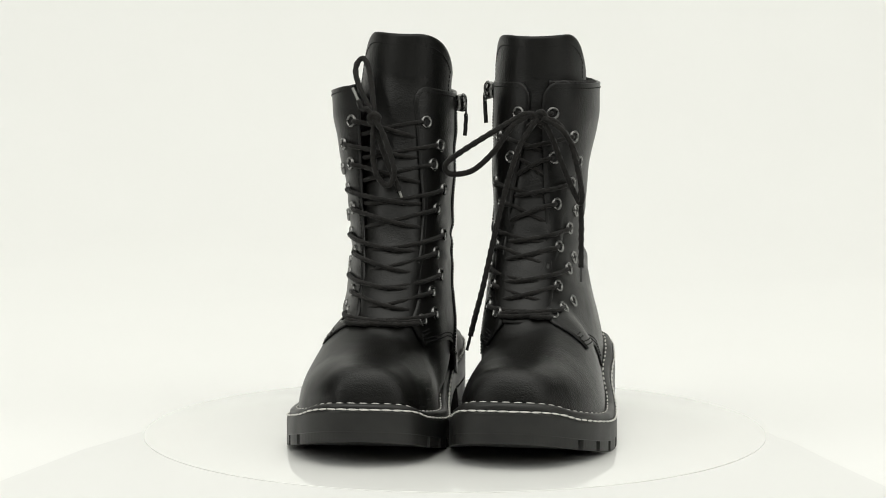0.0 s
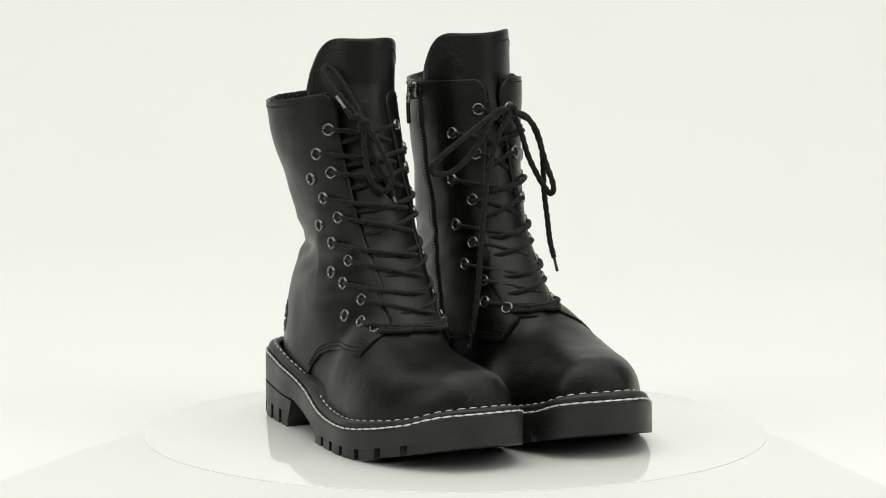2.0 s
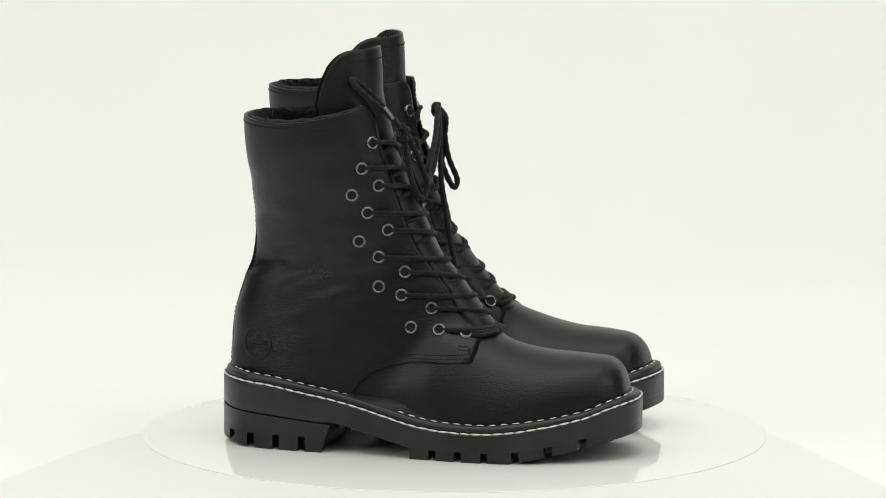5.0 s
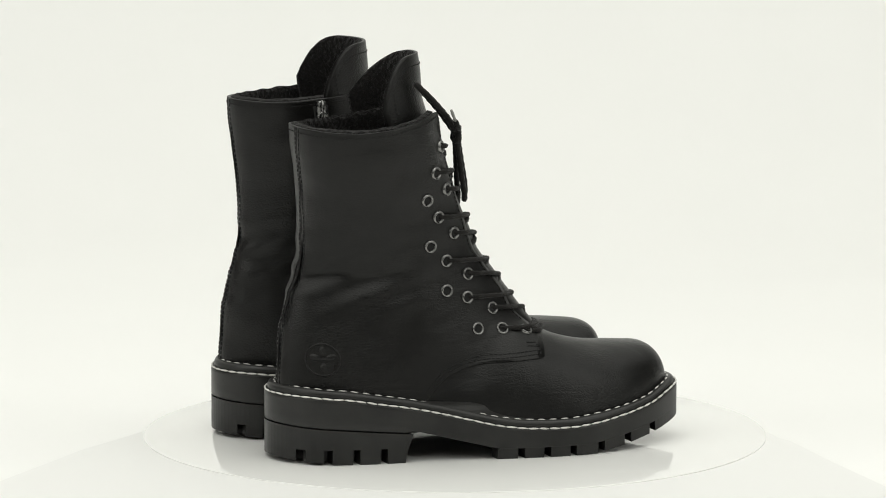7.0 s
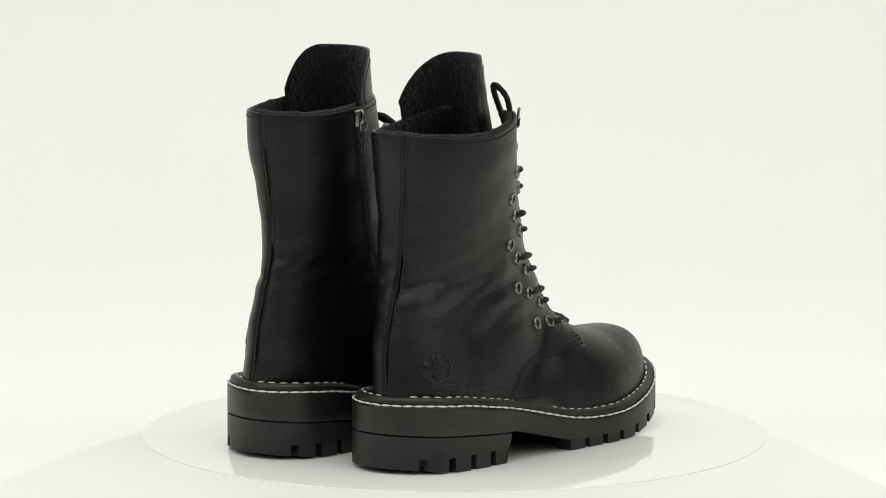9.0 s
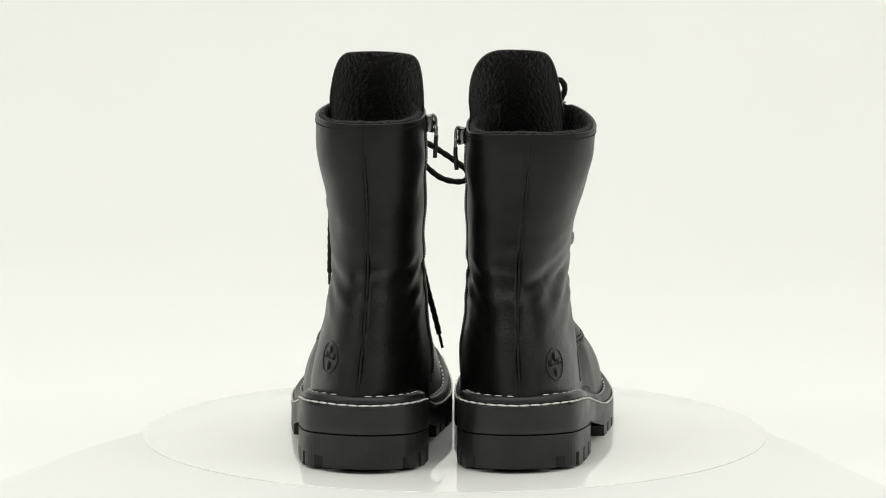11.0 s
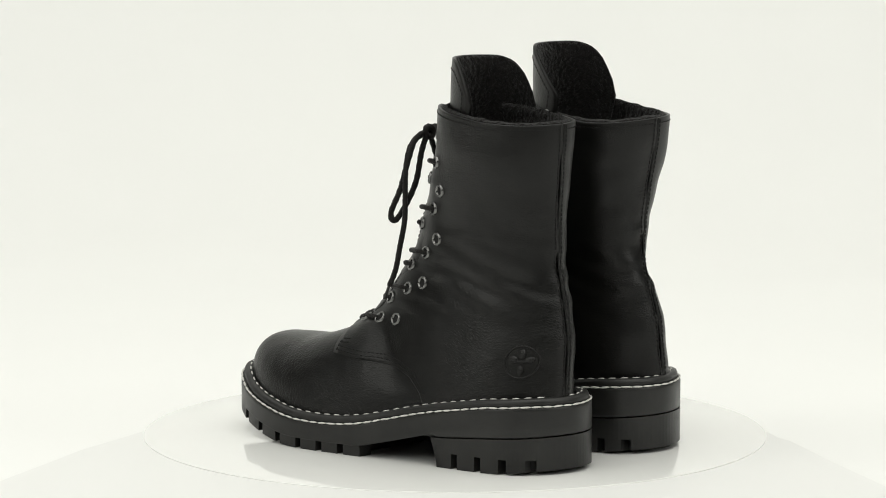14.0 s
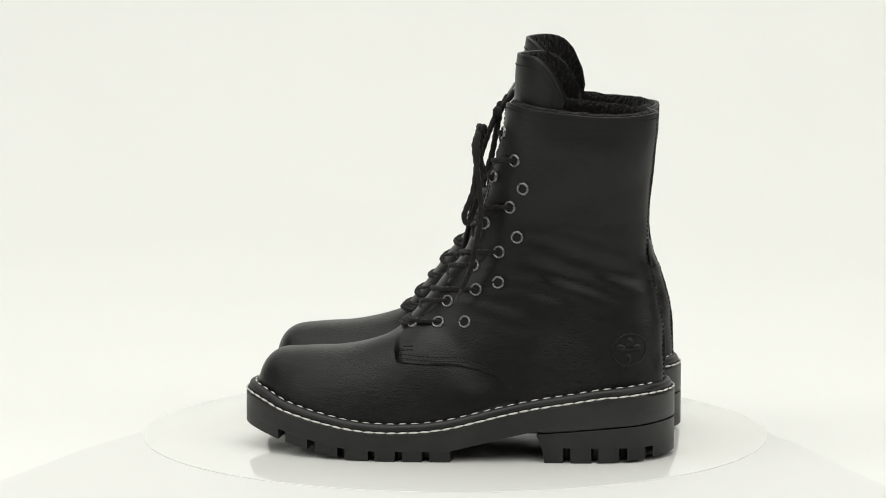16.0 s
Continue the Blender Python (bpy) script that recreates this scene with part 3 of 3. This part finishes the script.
# eyelets: outer side, in columns along the lace edge (y, z)
FRONT_EYES = [(0.0330, 0.2110), (0.0288, 0.1815), (0.0230, 0.1510), (0.0118, 0.1230), (-0.0055, 0.0990), (-0.0290, 0.0835)]
MIDDLE_EYES = [(0.0388, 0.1945), (0.0352, 0.1630), (0.0285, 0.1330), (0.0140, 0.1078), (-0.0115, 0.0855)]
BACK_EYES = [(0.0450, 0.1765), (0.0408, 0.1435), (0.0280, 0.1132), (0.0068, 0.0868)]


def eyelet_mesh():
    prof = [(0.0026, -0.0014), (0.0027, 0.0000), (0.0030, 0.0008), (0.0035, 0.0012), (0.0040, 0.0010), (0.0044, 0.0003), (0.0045, -0.0006)]
    n = 20
    v = [(r * math.cos(2 * math.pi * k / n), r * math.sin(2 * math.pi * k / n), z) for r, z in prof for k in range(n)]
    me = bpy.data.meshes.new("eyelet")
    f = grid_faces(len(prof), n, True)
    me.from_pydata(v, [], f)
    v0 = len(v)
    me.materials.append(METAL)
    me.polygons.foreach_set("use_smooth", [True] * len(f))
    # solid near-black disc across the opening: its shade, put in as colour
    hole_shade = bpy.data.meshes.new("hole_shade")
    hv = [(0.0027 * math.cos(2 * math.pi * k / n), 0.0027 * math.sin(2 * math.pi * k / n), z) for z in (0.0001, -0.0012) for k in range(n)]
    hole_shade.from_pydata(hv, [], [tuple(range(n)), tuple(range(n, 2 * n))[::-1]] + [(i, (i + 1) % n, n + (i + 1) % n, n + i) for i in range(n)])
    hole_shade.materials.append(HOLE_SHADE)
    return me, hole_shade


EYELET, EYE_SHADE = eyelet_mesh()


def surface(S, a, z, off):
    """A point and normal on the finished side, rim dip included."""
    p = lift(S.point(a, z, off), S)
    return Vector(p), S.normal(a, z)


def eyelets(S, boot):
    ends = {1: [], -1: []}
    zs = 1.0
    for sgn in (1, -1):
        cols = [(FRONT_EYES, "f"), (MIDDLE_EYES, "m")] + ([(BACK_EYES, "b")] if sgn > 0 else [])
        for eyes, tag in cols:
            for y, z in eyes:
                z += -0.0030 if S.side == "A" else 0.0022
                a = sgn * S.angle_at_y(y, z, sgn)
                if tag == "f" and z > 0.105 and S.side == "B":
                    a = sgn * max(edge_angle(S, z, sgn, 0.0068), 0.2)
                w = float(wrinkle(S.point(a, z), 0.0022))
                p, n = surface(S, a, z, 0.0021 + w)
                if tag != "b":
                    ends[sgn].append((z, a))
                p.x *= S.sx
                n.x *= S.sx
                ob = new("eyelet", EYELET)
                ob.parent = boot
                ob.matrix_local = Matrix.Translation(p) @ n.to_track_quat("Z", "Y").to_matrix().to_4x4()
                h = new("hole_shade", EYE_SHADE)
                h.parent = ob
    for k in ends:
        ends[k].sort(reverse=True)
    return ends


def laces(S, boot, ends):
    """Criss-cross lacing: from each eye a strand crosses the throat, sinking, and tucks under the opposite edge."""
    rnd = random.Random(3 if S.side == "A" else 8)
    for sgn in (1, -1):
        rows, other = ends[sgn], ends[-sgn]
        for k, (z0, a0) in enumerate(rows):
            last = k + 1 == len(rows)
            z1 = z0 - 0.0016 if last else 0.30 * z0 + 0.70 * other[k + 1][0] + rnd.uniform(-0.0012, 0.0012)
            a1 = other[k][1] if last else -sgn * max(edge_angle(S, z1, -sgn, 0.003), 0.15)
            flap = edge_angle(S, 0.5 * (z0 + z1), sgn)
            pts = []
            for q in range(13):
                t = q / 12
                a = a0 + (a1 - a0) * t
                drop = t * t * (1.6 - 0.6 * t)
                z = z0 + (z1 - z0) * drop
                low = min(max((0.115 - z) / 0.03, 0), 1)
                on = min(max((abs(a) - flap * 0.86) / 0.12, 0), 1) if a * sgn > 0 else 0.0
                off = 0.0006 + 0.0029 * on + (0.0009 * sgn + 0.0002) * math.sin(math.pi * t) + 0.0006 * low
                if q == 0:
                    off = -0.0008
                elif t > 0.78 and not last:
                    off -= 0.0034 * (t - 0.78) / 0.22
                elif last and q == 12:
                    off = -0.0008
                elif last and t > 0.6:
                    off = 0.0036
                p, _ = surface(S, a, z, off)
                pts.append(S.m(p))
            v, f = tube(pts, 0.00158)
            mesh_object("lace_strand", v, f, CORD, boot)


def dashes(name, S, path, parent, pitch=0.0031, length=0.0021, width=0.0007, off=0.0018):
    """A row of short dark thread stitches along (angle, height) points of the upper."""
    pts = []
    for (a0, z0), (a1, z1) in zip(path, path[1:]):
        for k in range(6):
            pts.append((a0 + (a1 - a0) * k / 6, z0 + (z1 - z0) * k / 6))
    pts.append(path[-1])
    a = np.array([p[0] for p in pts])
    z = np.array([p[1] for p in pts])
    w = wrinkle(S.point(a, z), 0.0022)
    pos = lift(S.point(a, z, off + w), S)
    cx, cy = S.centre(z)
    row_of_stitches(name, S, pos, np.stack([np.sin(a), -np.cos(a), 0 * a], 1), parent, pitch, length, width)


def row_of_stitches(name, S, pos, out, parent, pitch, length, width):
    seg = np.linalg.norm(np.diff(pos, axis=0), axis=1)
    cum = np.concatenate([[0], np.cumsum(seg)])
    v, f = [], []
    for s0 in np.arange(pitch / 2, cum[-1], pitch):
        q = Vector([np.interp(s0, cum, pos[:, k]) for k in range(3)])
        t = (Vector([np.interp(s0 + 0.001, cum, pos[:, k]) for k in range(3)]) - Vector([np.interp(s0 - 0.001, cum, pos[:, k]) for k in range(3)])).normalized()
        n = Vector([np.interp(s0, cum, out[:, k]) for k in range(3)]).normalized()
        n = (n - t * n.dot(t)).normalized()
        b = t.cross(n)
        o = len(v)
        for h in (-0.0006, 0.0003):
            for x, y in ((-1, -0.6), (-0.7, -1), (0.7, -1), (1, -0.6), (1, 0.6), (0.7, 1), (-0.7, 1), (-1, 0.6)):
                v.append(q + t * x * length / 2 + b * y * width / 2 + n * h)
        f += [tuple(o + k for k in range(8))[::-1], tuple(o + 8 + k for k in range(8))]
        f += [(o + k, o + (k + 1) % 8, o + 8 + (k + 1) % 8, o + 8 + k) for k in range(8)]
    return tagged(mesh_object(name, S.m(v), f, SEAM, parent, smooth=False), kind="stuff")


def back_seam(S, boot):
    """The closed seam up the back, with a row of stitches on each side."""
    zs = np.linspace(0.050, 0.2325, 40)
    path = [S.m(Vector(lift(S.point(math.pi, z, 0.0014), S))) for z in zs]
    v, f = tube(path, 0.0008, 6)
    mesh_object("back_seam", v, f, LEATHER, boot)
    for d in (0.0026, -0.0026):
        dashes("seam_stitching", S, [(math.pi + d / float(S.reach(math.pi, z)), z) for z in zs], boot)


def seams(S, boot):
    for sgn in (1, -1):
        # along the rim
        a0 = edge_angle(S, 0.2325, sgn, 0.002)
        dashes("rim_stitching", S, [(sgn * (a0 + (math.pi - 0.06 - a0) * k / 30), 0.2302) for k in range(31)], boot)
        # along the lace edge
        path = []
        for z in np.linspace(0.086, 0.2255, 34):
            path.append((sgn * edge_angle(S, z, sgn, 0.0024), z))
        path.append((sgn * edge_angle(S, 0.2290, sgn, 0.0020), 0.2285))
        path.append((sgn * a0, 0.2302))
        dashes("edge_stitching", S, path, boot)
        # two rows along the foot of the quarter
        for d in (0.0022, 0.0046):
            line = [(-0.0350 + d * 0.4, 0.0720), (-0.0350 + d * 0.4, 0.0636 + d), (-0.014, 0.0626 + d), (0.0070, 0.0616 + d), (0.0195, 0.0590 + d), (0.0300 + 0.6 * d, 0.0545 + d * 0.8), (0.0370 + d, 0.0484), (0.0407 + d, 0.0440)]
            dashes("seam_stitching", S, [(sgn * S.angle_at_y(y, z, sgn), z) for y, z in line], boot)
        bar = [(-0.0330, 0.0705), (-0.0250, 0.0712)]
        for dz in (0.0, 0.0022):
            dashes("bar_tack", S, [(sgn * S.angle_at_y(y, z + dz, sgn), z + dz) for y, z in bar], boot, pitch=0.0024)


ZIP = {"A": curve([(0.03, 0.026), (0.060, 0.034), (0.080, 0.044), (0.092, 0.0485), (0.13, 0.061), (0.17, 0.068), (0.205, 0.074), (0.235, 0.079)]),
       "B": curve([(0.03, 0.018), (0.060, 0.030), (0.080, 0.040), (0.10, 0.047), (0.139, 0.057), (0.17, 0.065), (0.20, 0.0715), (0.235, 0.077)])}


def zipper(S, boot):
    """The side zip on the inner face: tape, two rows of teeth, slider with its pull."""
    zs = np.linspace(0.048, 0.2290, 60)
    ang = [S.angle_at_y(float(ZIP[S.side](z)), z, -1) for z in zs]
    def line(d, off):
        p = []
        for a, z in zip(ang, zs):
            aa = -(a + d / float(S.reach(-a, z)))
            w = float(wrinkle(S.point(aa, z), 0.0022))
            p.append(lift(S.point(aa, z, off + w), S))
        return np.array(p)
    cols = [line(d, o) for d, o in ((-0.0048, 0.0016), (-0.0040, 0.0022), (0.0, 0.0021), (0.0040, 0.0022), (0.0048, 0.0016))]
    out = np.stack(cols, 1)
    inn = np.stack([line(d, 0.0008) for d in (-0.0048, -0.0040, 0.0, 0.0040, 0.0048)], 1)
    v, f = sheet(out, inn)
    z = mesh_object("zipper", S.m(v), f, SEAM, boot, "black side zip running down the inner face")
    teeth = line(0.0, 0.0024)
    v, f = [], []
    seg = np.concatenate([[0], np.cumsum(np.linalg.norm(np.diff(teeth, axis=0), axis=1))])
    for k, s0 in enumerate(np.arange(0.0005, seg[-1], 0.0011)):
        q = Vector([np.interp(s0, seg, teeth[:, i]) for i in range(3)])
        d = 0.0007 if k % 2 else -0.0007
        o = len(v)
        for dz in (-0.0004, 0.0004):
            for dy, dx in ((-0.0013, 0.0004), (0.0013, 0.0004), (0.0010, -0.0007), (-0.0010, -0.0007)):
                v.append((q.x + dx, q.y + dy + d, q.z + dz))
        f += [(o, o + 1, o + 2, o + 3), (o + 7, o + 6, o + 5, o + 4)] + [(o + i, o + (i + 1) % 4, o + 4 + (i + 1) % 4, o + 4 + i) for i in range(4)]
    tagged(mesh_object("teeth", S.m(v), f, PLASTIC, z, smooth=False), kind="stuff")
    # slider with a hanging pull, closed at the rim
    top = Vector(teeth[-1])
    def lump(name, pts, r, parent, material, flat=1.0):
        v, f = tube([S.m(Vector(p)) for p in pts], r, 10, flat)
        return mesh_object(name, v, f, material, parent)
    sl = lump("slider", [top + Vector((-0.0010, 0.0, 0.0030)), top + Vector((-0.0016, 0, 0.0)), top + Vector((-0.0016, 0, -0.0050)), top + Vector((-0.001, 0, -0.0075))], 0.0032, z, METAL)
    lump("slider_loop", [top + Vector((-0.0035, 0, 0.0035)), top + Vector((-0.0058, 0, 0.0015)), top + Vector((-0.0058, 0, -0.0055)), top + Vector((-0.0035, 0, -0.0080))], 0.0010, z, METAL)
    ring = [top + Vector((-0.0062 + 0.0003 * math.cos(t), 0.0028 * math.cos(t), -0.0075 + 0.0036 * math.sin(t))) for t in np.linspace(0, 2 * math.pi, 13)]
    lump("pull_ring", ring, 0.0007, z, METAL)
    lump("pull", [top + Vector((-0.0062, 0.0002, -0.0100)), top + Vector((-0.0060, 0.0004, -0.0160)), top + Vector((-0.0054, 0.0006, -0.0250))], 0.0014, z, PLASTIC)


def emblem(S, boot):
    """A pressed round mark near the heel: a ring and four petals."""
    y0, z0 = (0.1105, 0.0680) if S.side == "A" else (0.1130, 0.0725)
    def at(dy, dz, off):
        z = z0 + dz
        a = S.angle_at_y(y0 + dy, z, 1)
        w = float(wrinkle(S.point(a, z), 0.0022))
        return S.m(Vector(lift(S.point(a, z, off + w), S)))
    path = [at(0.0104 * math.cos(t), 0.0104 * math.sin(t), 0.0016) for t in np.linspace(0, 2 * math.pi, 33)]
    v, f = tube(path, 0.0007, 6)
    ring = mesh_object("emblem", v, f, LEATHER, boot, "pressed round leather mark by the heel")
    for t in np.radians([90, 20, 160, 270]):
        c, s = math.cos(t), math.sin(t)
        v = [at(0.0052 * c, 0.0052 * s, 0.0033)]
        for r, h in ((0.55, 0.0031), (1.0, 0.0013)):
            for k in range(14):
                q = 2 * math.pi * k / 14
                e, g = 0.0036 * r * math.cos(q), 0.0022 * r * math.sin(q)
                v.append(at(0.0052 * c + e * c - g * s, 0.0052 * s + e * s + g * c, h))
        f = [(0, 1 + k, 1 + (k + 1) % 14) for k in range(14)] + [(1 + k, 15 + k, 15 + (k + 1) % 14, 1 + (k + 1) % 14) for k in range(14)]
        mesh_object("petal", v, f, LEATHER, ring)
    path = [at(d, 0.0003, 0.0021) for d in np.linspace(-0.0066, 0.0066, 9)]
    v, f = tube(path, 0.0011, 6)
    mesh_object("band", v, f, SEAM, ring)


def bow(S, boot):
    """The tied bow: knot, two loops and two ends with tips."""
    r = 0.00195
    if S.side == "A":
        knot = (0.0100, 0.0105, 0.2100)
        loops = [[(0.0100, 0.0105, 0.2105), (0.0147, 0.0125, 0.2185), (0.0204, 0.0170, 0.2275), (0.0250, 0.0230, 0.2370), (0.0250, 0.0270, 0.2435), (0.0214, 0.0285, 0.2470), (0.0169, 0.0245, 0.2420), (0.0128, 0.0170, 0.2280), (0.0101, 0.0112, 0.2130)],
                 [(0.0103, 0.0095, 0.2110), (0.0042, 0.0060, 0.2020), (-0.0023, 0.0010, 0.1866), (-0.0051, -0.0020, 0.1745), (-0.0011, 0.0000, 0.1665), (0.0054, 0.0025, 0.1695), (0.0094, 0.0055, 0.1790), (0.0105, 0.0085, 0.1963), (0.0095, 0.0105, 0.2097)]]
        ends = [[(0.0105, 0.0100, 0.2115), (0.0150, 0.0105, 0.2165), (0.0185, 0.0125, 0.2165), (0.0213, 0.0155, 0.2216)],
                [(0.0095, 0.0110, 0.2080), (0.0060, 0.0090, 0.1950), (0.0000, 0.0060, 0.1800), (-0.0050, 0.0030, 0.1700), (-0.0080, 0.0022, 0.1620)]]
    else:
        knot = (-0.0005, 0.0125, 0.2125)
        loops = [[(-0.0010, 0.0120, 0.2130), (-0.0100, 0.0090, 0.2150), (-0.0188, 0.0070, 0.2105), (-0.0378, 0.0030, 0.1990), (-0.0560, 0.0010, 0.1870), (-0.0640, 0.0015, 0.1795), (-0.0605, 0.0025, 0.1738), (-0.0454, 0.0030, 0.1765), (-0.0302, 0.0040, 0.1905), (-0.0188, 0.0060, 0.2070), (-0.0070, 0.0100, 0.2140), (-0.0010, 0.0120, 0.2125)],
                 [(0.0010, 0.0110, 0.2125), (0.0110, 0.0105, 0.2085), (0.0190, 0.0095, 0.1963), (0.0250, 0.0055, 0.1771), (0.0286, 0.0002, 0.1610), (0.0270, 0.0020, 0.1555), (0.0215, 0.0055, 0.1640), (0.0136, 0.0085, 0.1810), (0.0065, 0.0100, 0.2000), (0.0005, 0.0115, 0.2110)]]
        ends = [[(-0.0020, 0.0110, 0.2120), (-0.0110, 0.0075, 0.1990), (-0.0160, 0.0060, 0.1880), (-0.0224, 0.0030, 0.1660), (-0.0295, -0.0040, 0.1330), (-0.0352, -0.0120, 0.1020), (-0.0405, -0.0170, 0.0790), (-0.0432, -0.0185, 0.0670)],
                [(0.0010, 0.0105, 0.2120), (0.0135, 0.0100, 0.2050), (0.0222, 0.0135, 0.1900), (0.0258, 0.0165, 0.1700), (0.0264, 0.0165, 0.1560), (0.0272, 0.0130, 0.1386), (0.0277, 0.0095, 0.1231), (0.0285, 0.0045, 0.1120)]]
    if S.side == "A":
        loops[0] = [(x, y + 0.004 + 0.42 * max(z - 0.213, 0), z) for x, y, z in loops[0]]
        loops[1] = [(x, y + 0.0035, z) for x, y, z in loops[1]]
        ends = [[(x, y + 0.0035, z) for x, y, z in e] for e in ends]
        knot = (knot[0], knot[1] + 0.003, knot[2])
    else:
        loops[1] = [(x, y + 0.006 * min(1, (0.213 - z) / 0.03), z) for x, y, z in loops[1]]
    k = Vector(knot)
    coil = [k + Vector((0.0030 * math.cos(t), 0.0012 * math.sin(0.5 * t), 0.0032 * math.sin(t))) for t in np.linspace(0, 4 * math.pi, 25)]
    v, f = tube([S.m(q) for q in coil], 0.0021)
    kn = mesh_object("bow_knot", v, f, CORD, boot)
    for p in loops:
        v, f = tube([S.m(Vector(q)) for q in p], r)
        mesh_object("bow_loop", v, f, CORD, boot)
    for p in ends:
        v, f = tube([S.m(Vector(q)) for q in p], r * 0.95)
        e = mesh_object("lace_end", v, f, CORD, boot)
        a, b = Vector(p[-1]), Vector(p[-2])
        d = (a - b).normalized()
        v, f = tube([S.m(a - d * 0.001), S.m(a + d * 0.005), S.m(a + d * 0.010)], 0.0010)
        mesh_object("lace_tip", v, f, CLEAR if S.side == "A" else PLASTIC, e, "shiny plastic lace tip")


def boot(side, x, y, turn):
    S = Shape(side)
    b = new("boot")
    sole(S, b)
    vamp(S, b)
    for sgn in (1, -1):
        quarter(S, sgn, b)
    tongue(S, b)
    lining(S, b)
    ends = eyelets(S, b)
    laces(S, b, ends)
    back_seam(S, b)
    seams(S, b)
    zipper(S, b)
    emblem(S, b)
    bow(S, b)
    what = "small tight bow" if side == "A" else "wide loose bow"
    tagged(b, "black leather combat boot, white-stitched welt, laces in %s" % what, "boot", "pair of boots")
    return b, S, pose(x, y, 0, 0, 0, turn)


BOOT_A, SHAPE_A, HOME_A = boot("A", -0.0477, 0.0068, 2.35)
BOOT_B, SHAPE_B, HOME_B = boot("B", 0.0546, 0.0140, -1.50)
platform()


def motions():
    times = [0.5 * k for k in range(33)]
    spin = [(t, pose(0, 0, 0, 0, 0, -8.01 + 16.808 * t)) for t in times]
    walk(TABLE, spin)
    walk(BOOT_A, [(t, m @ HOME_A) for t, m in spin])
    walk(BOOT_B, [(t, m @ HOME_B) for t, m in spin])


motions()
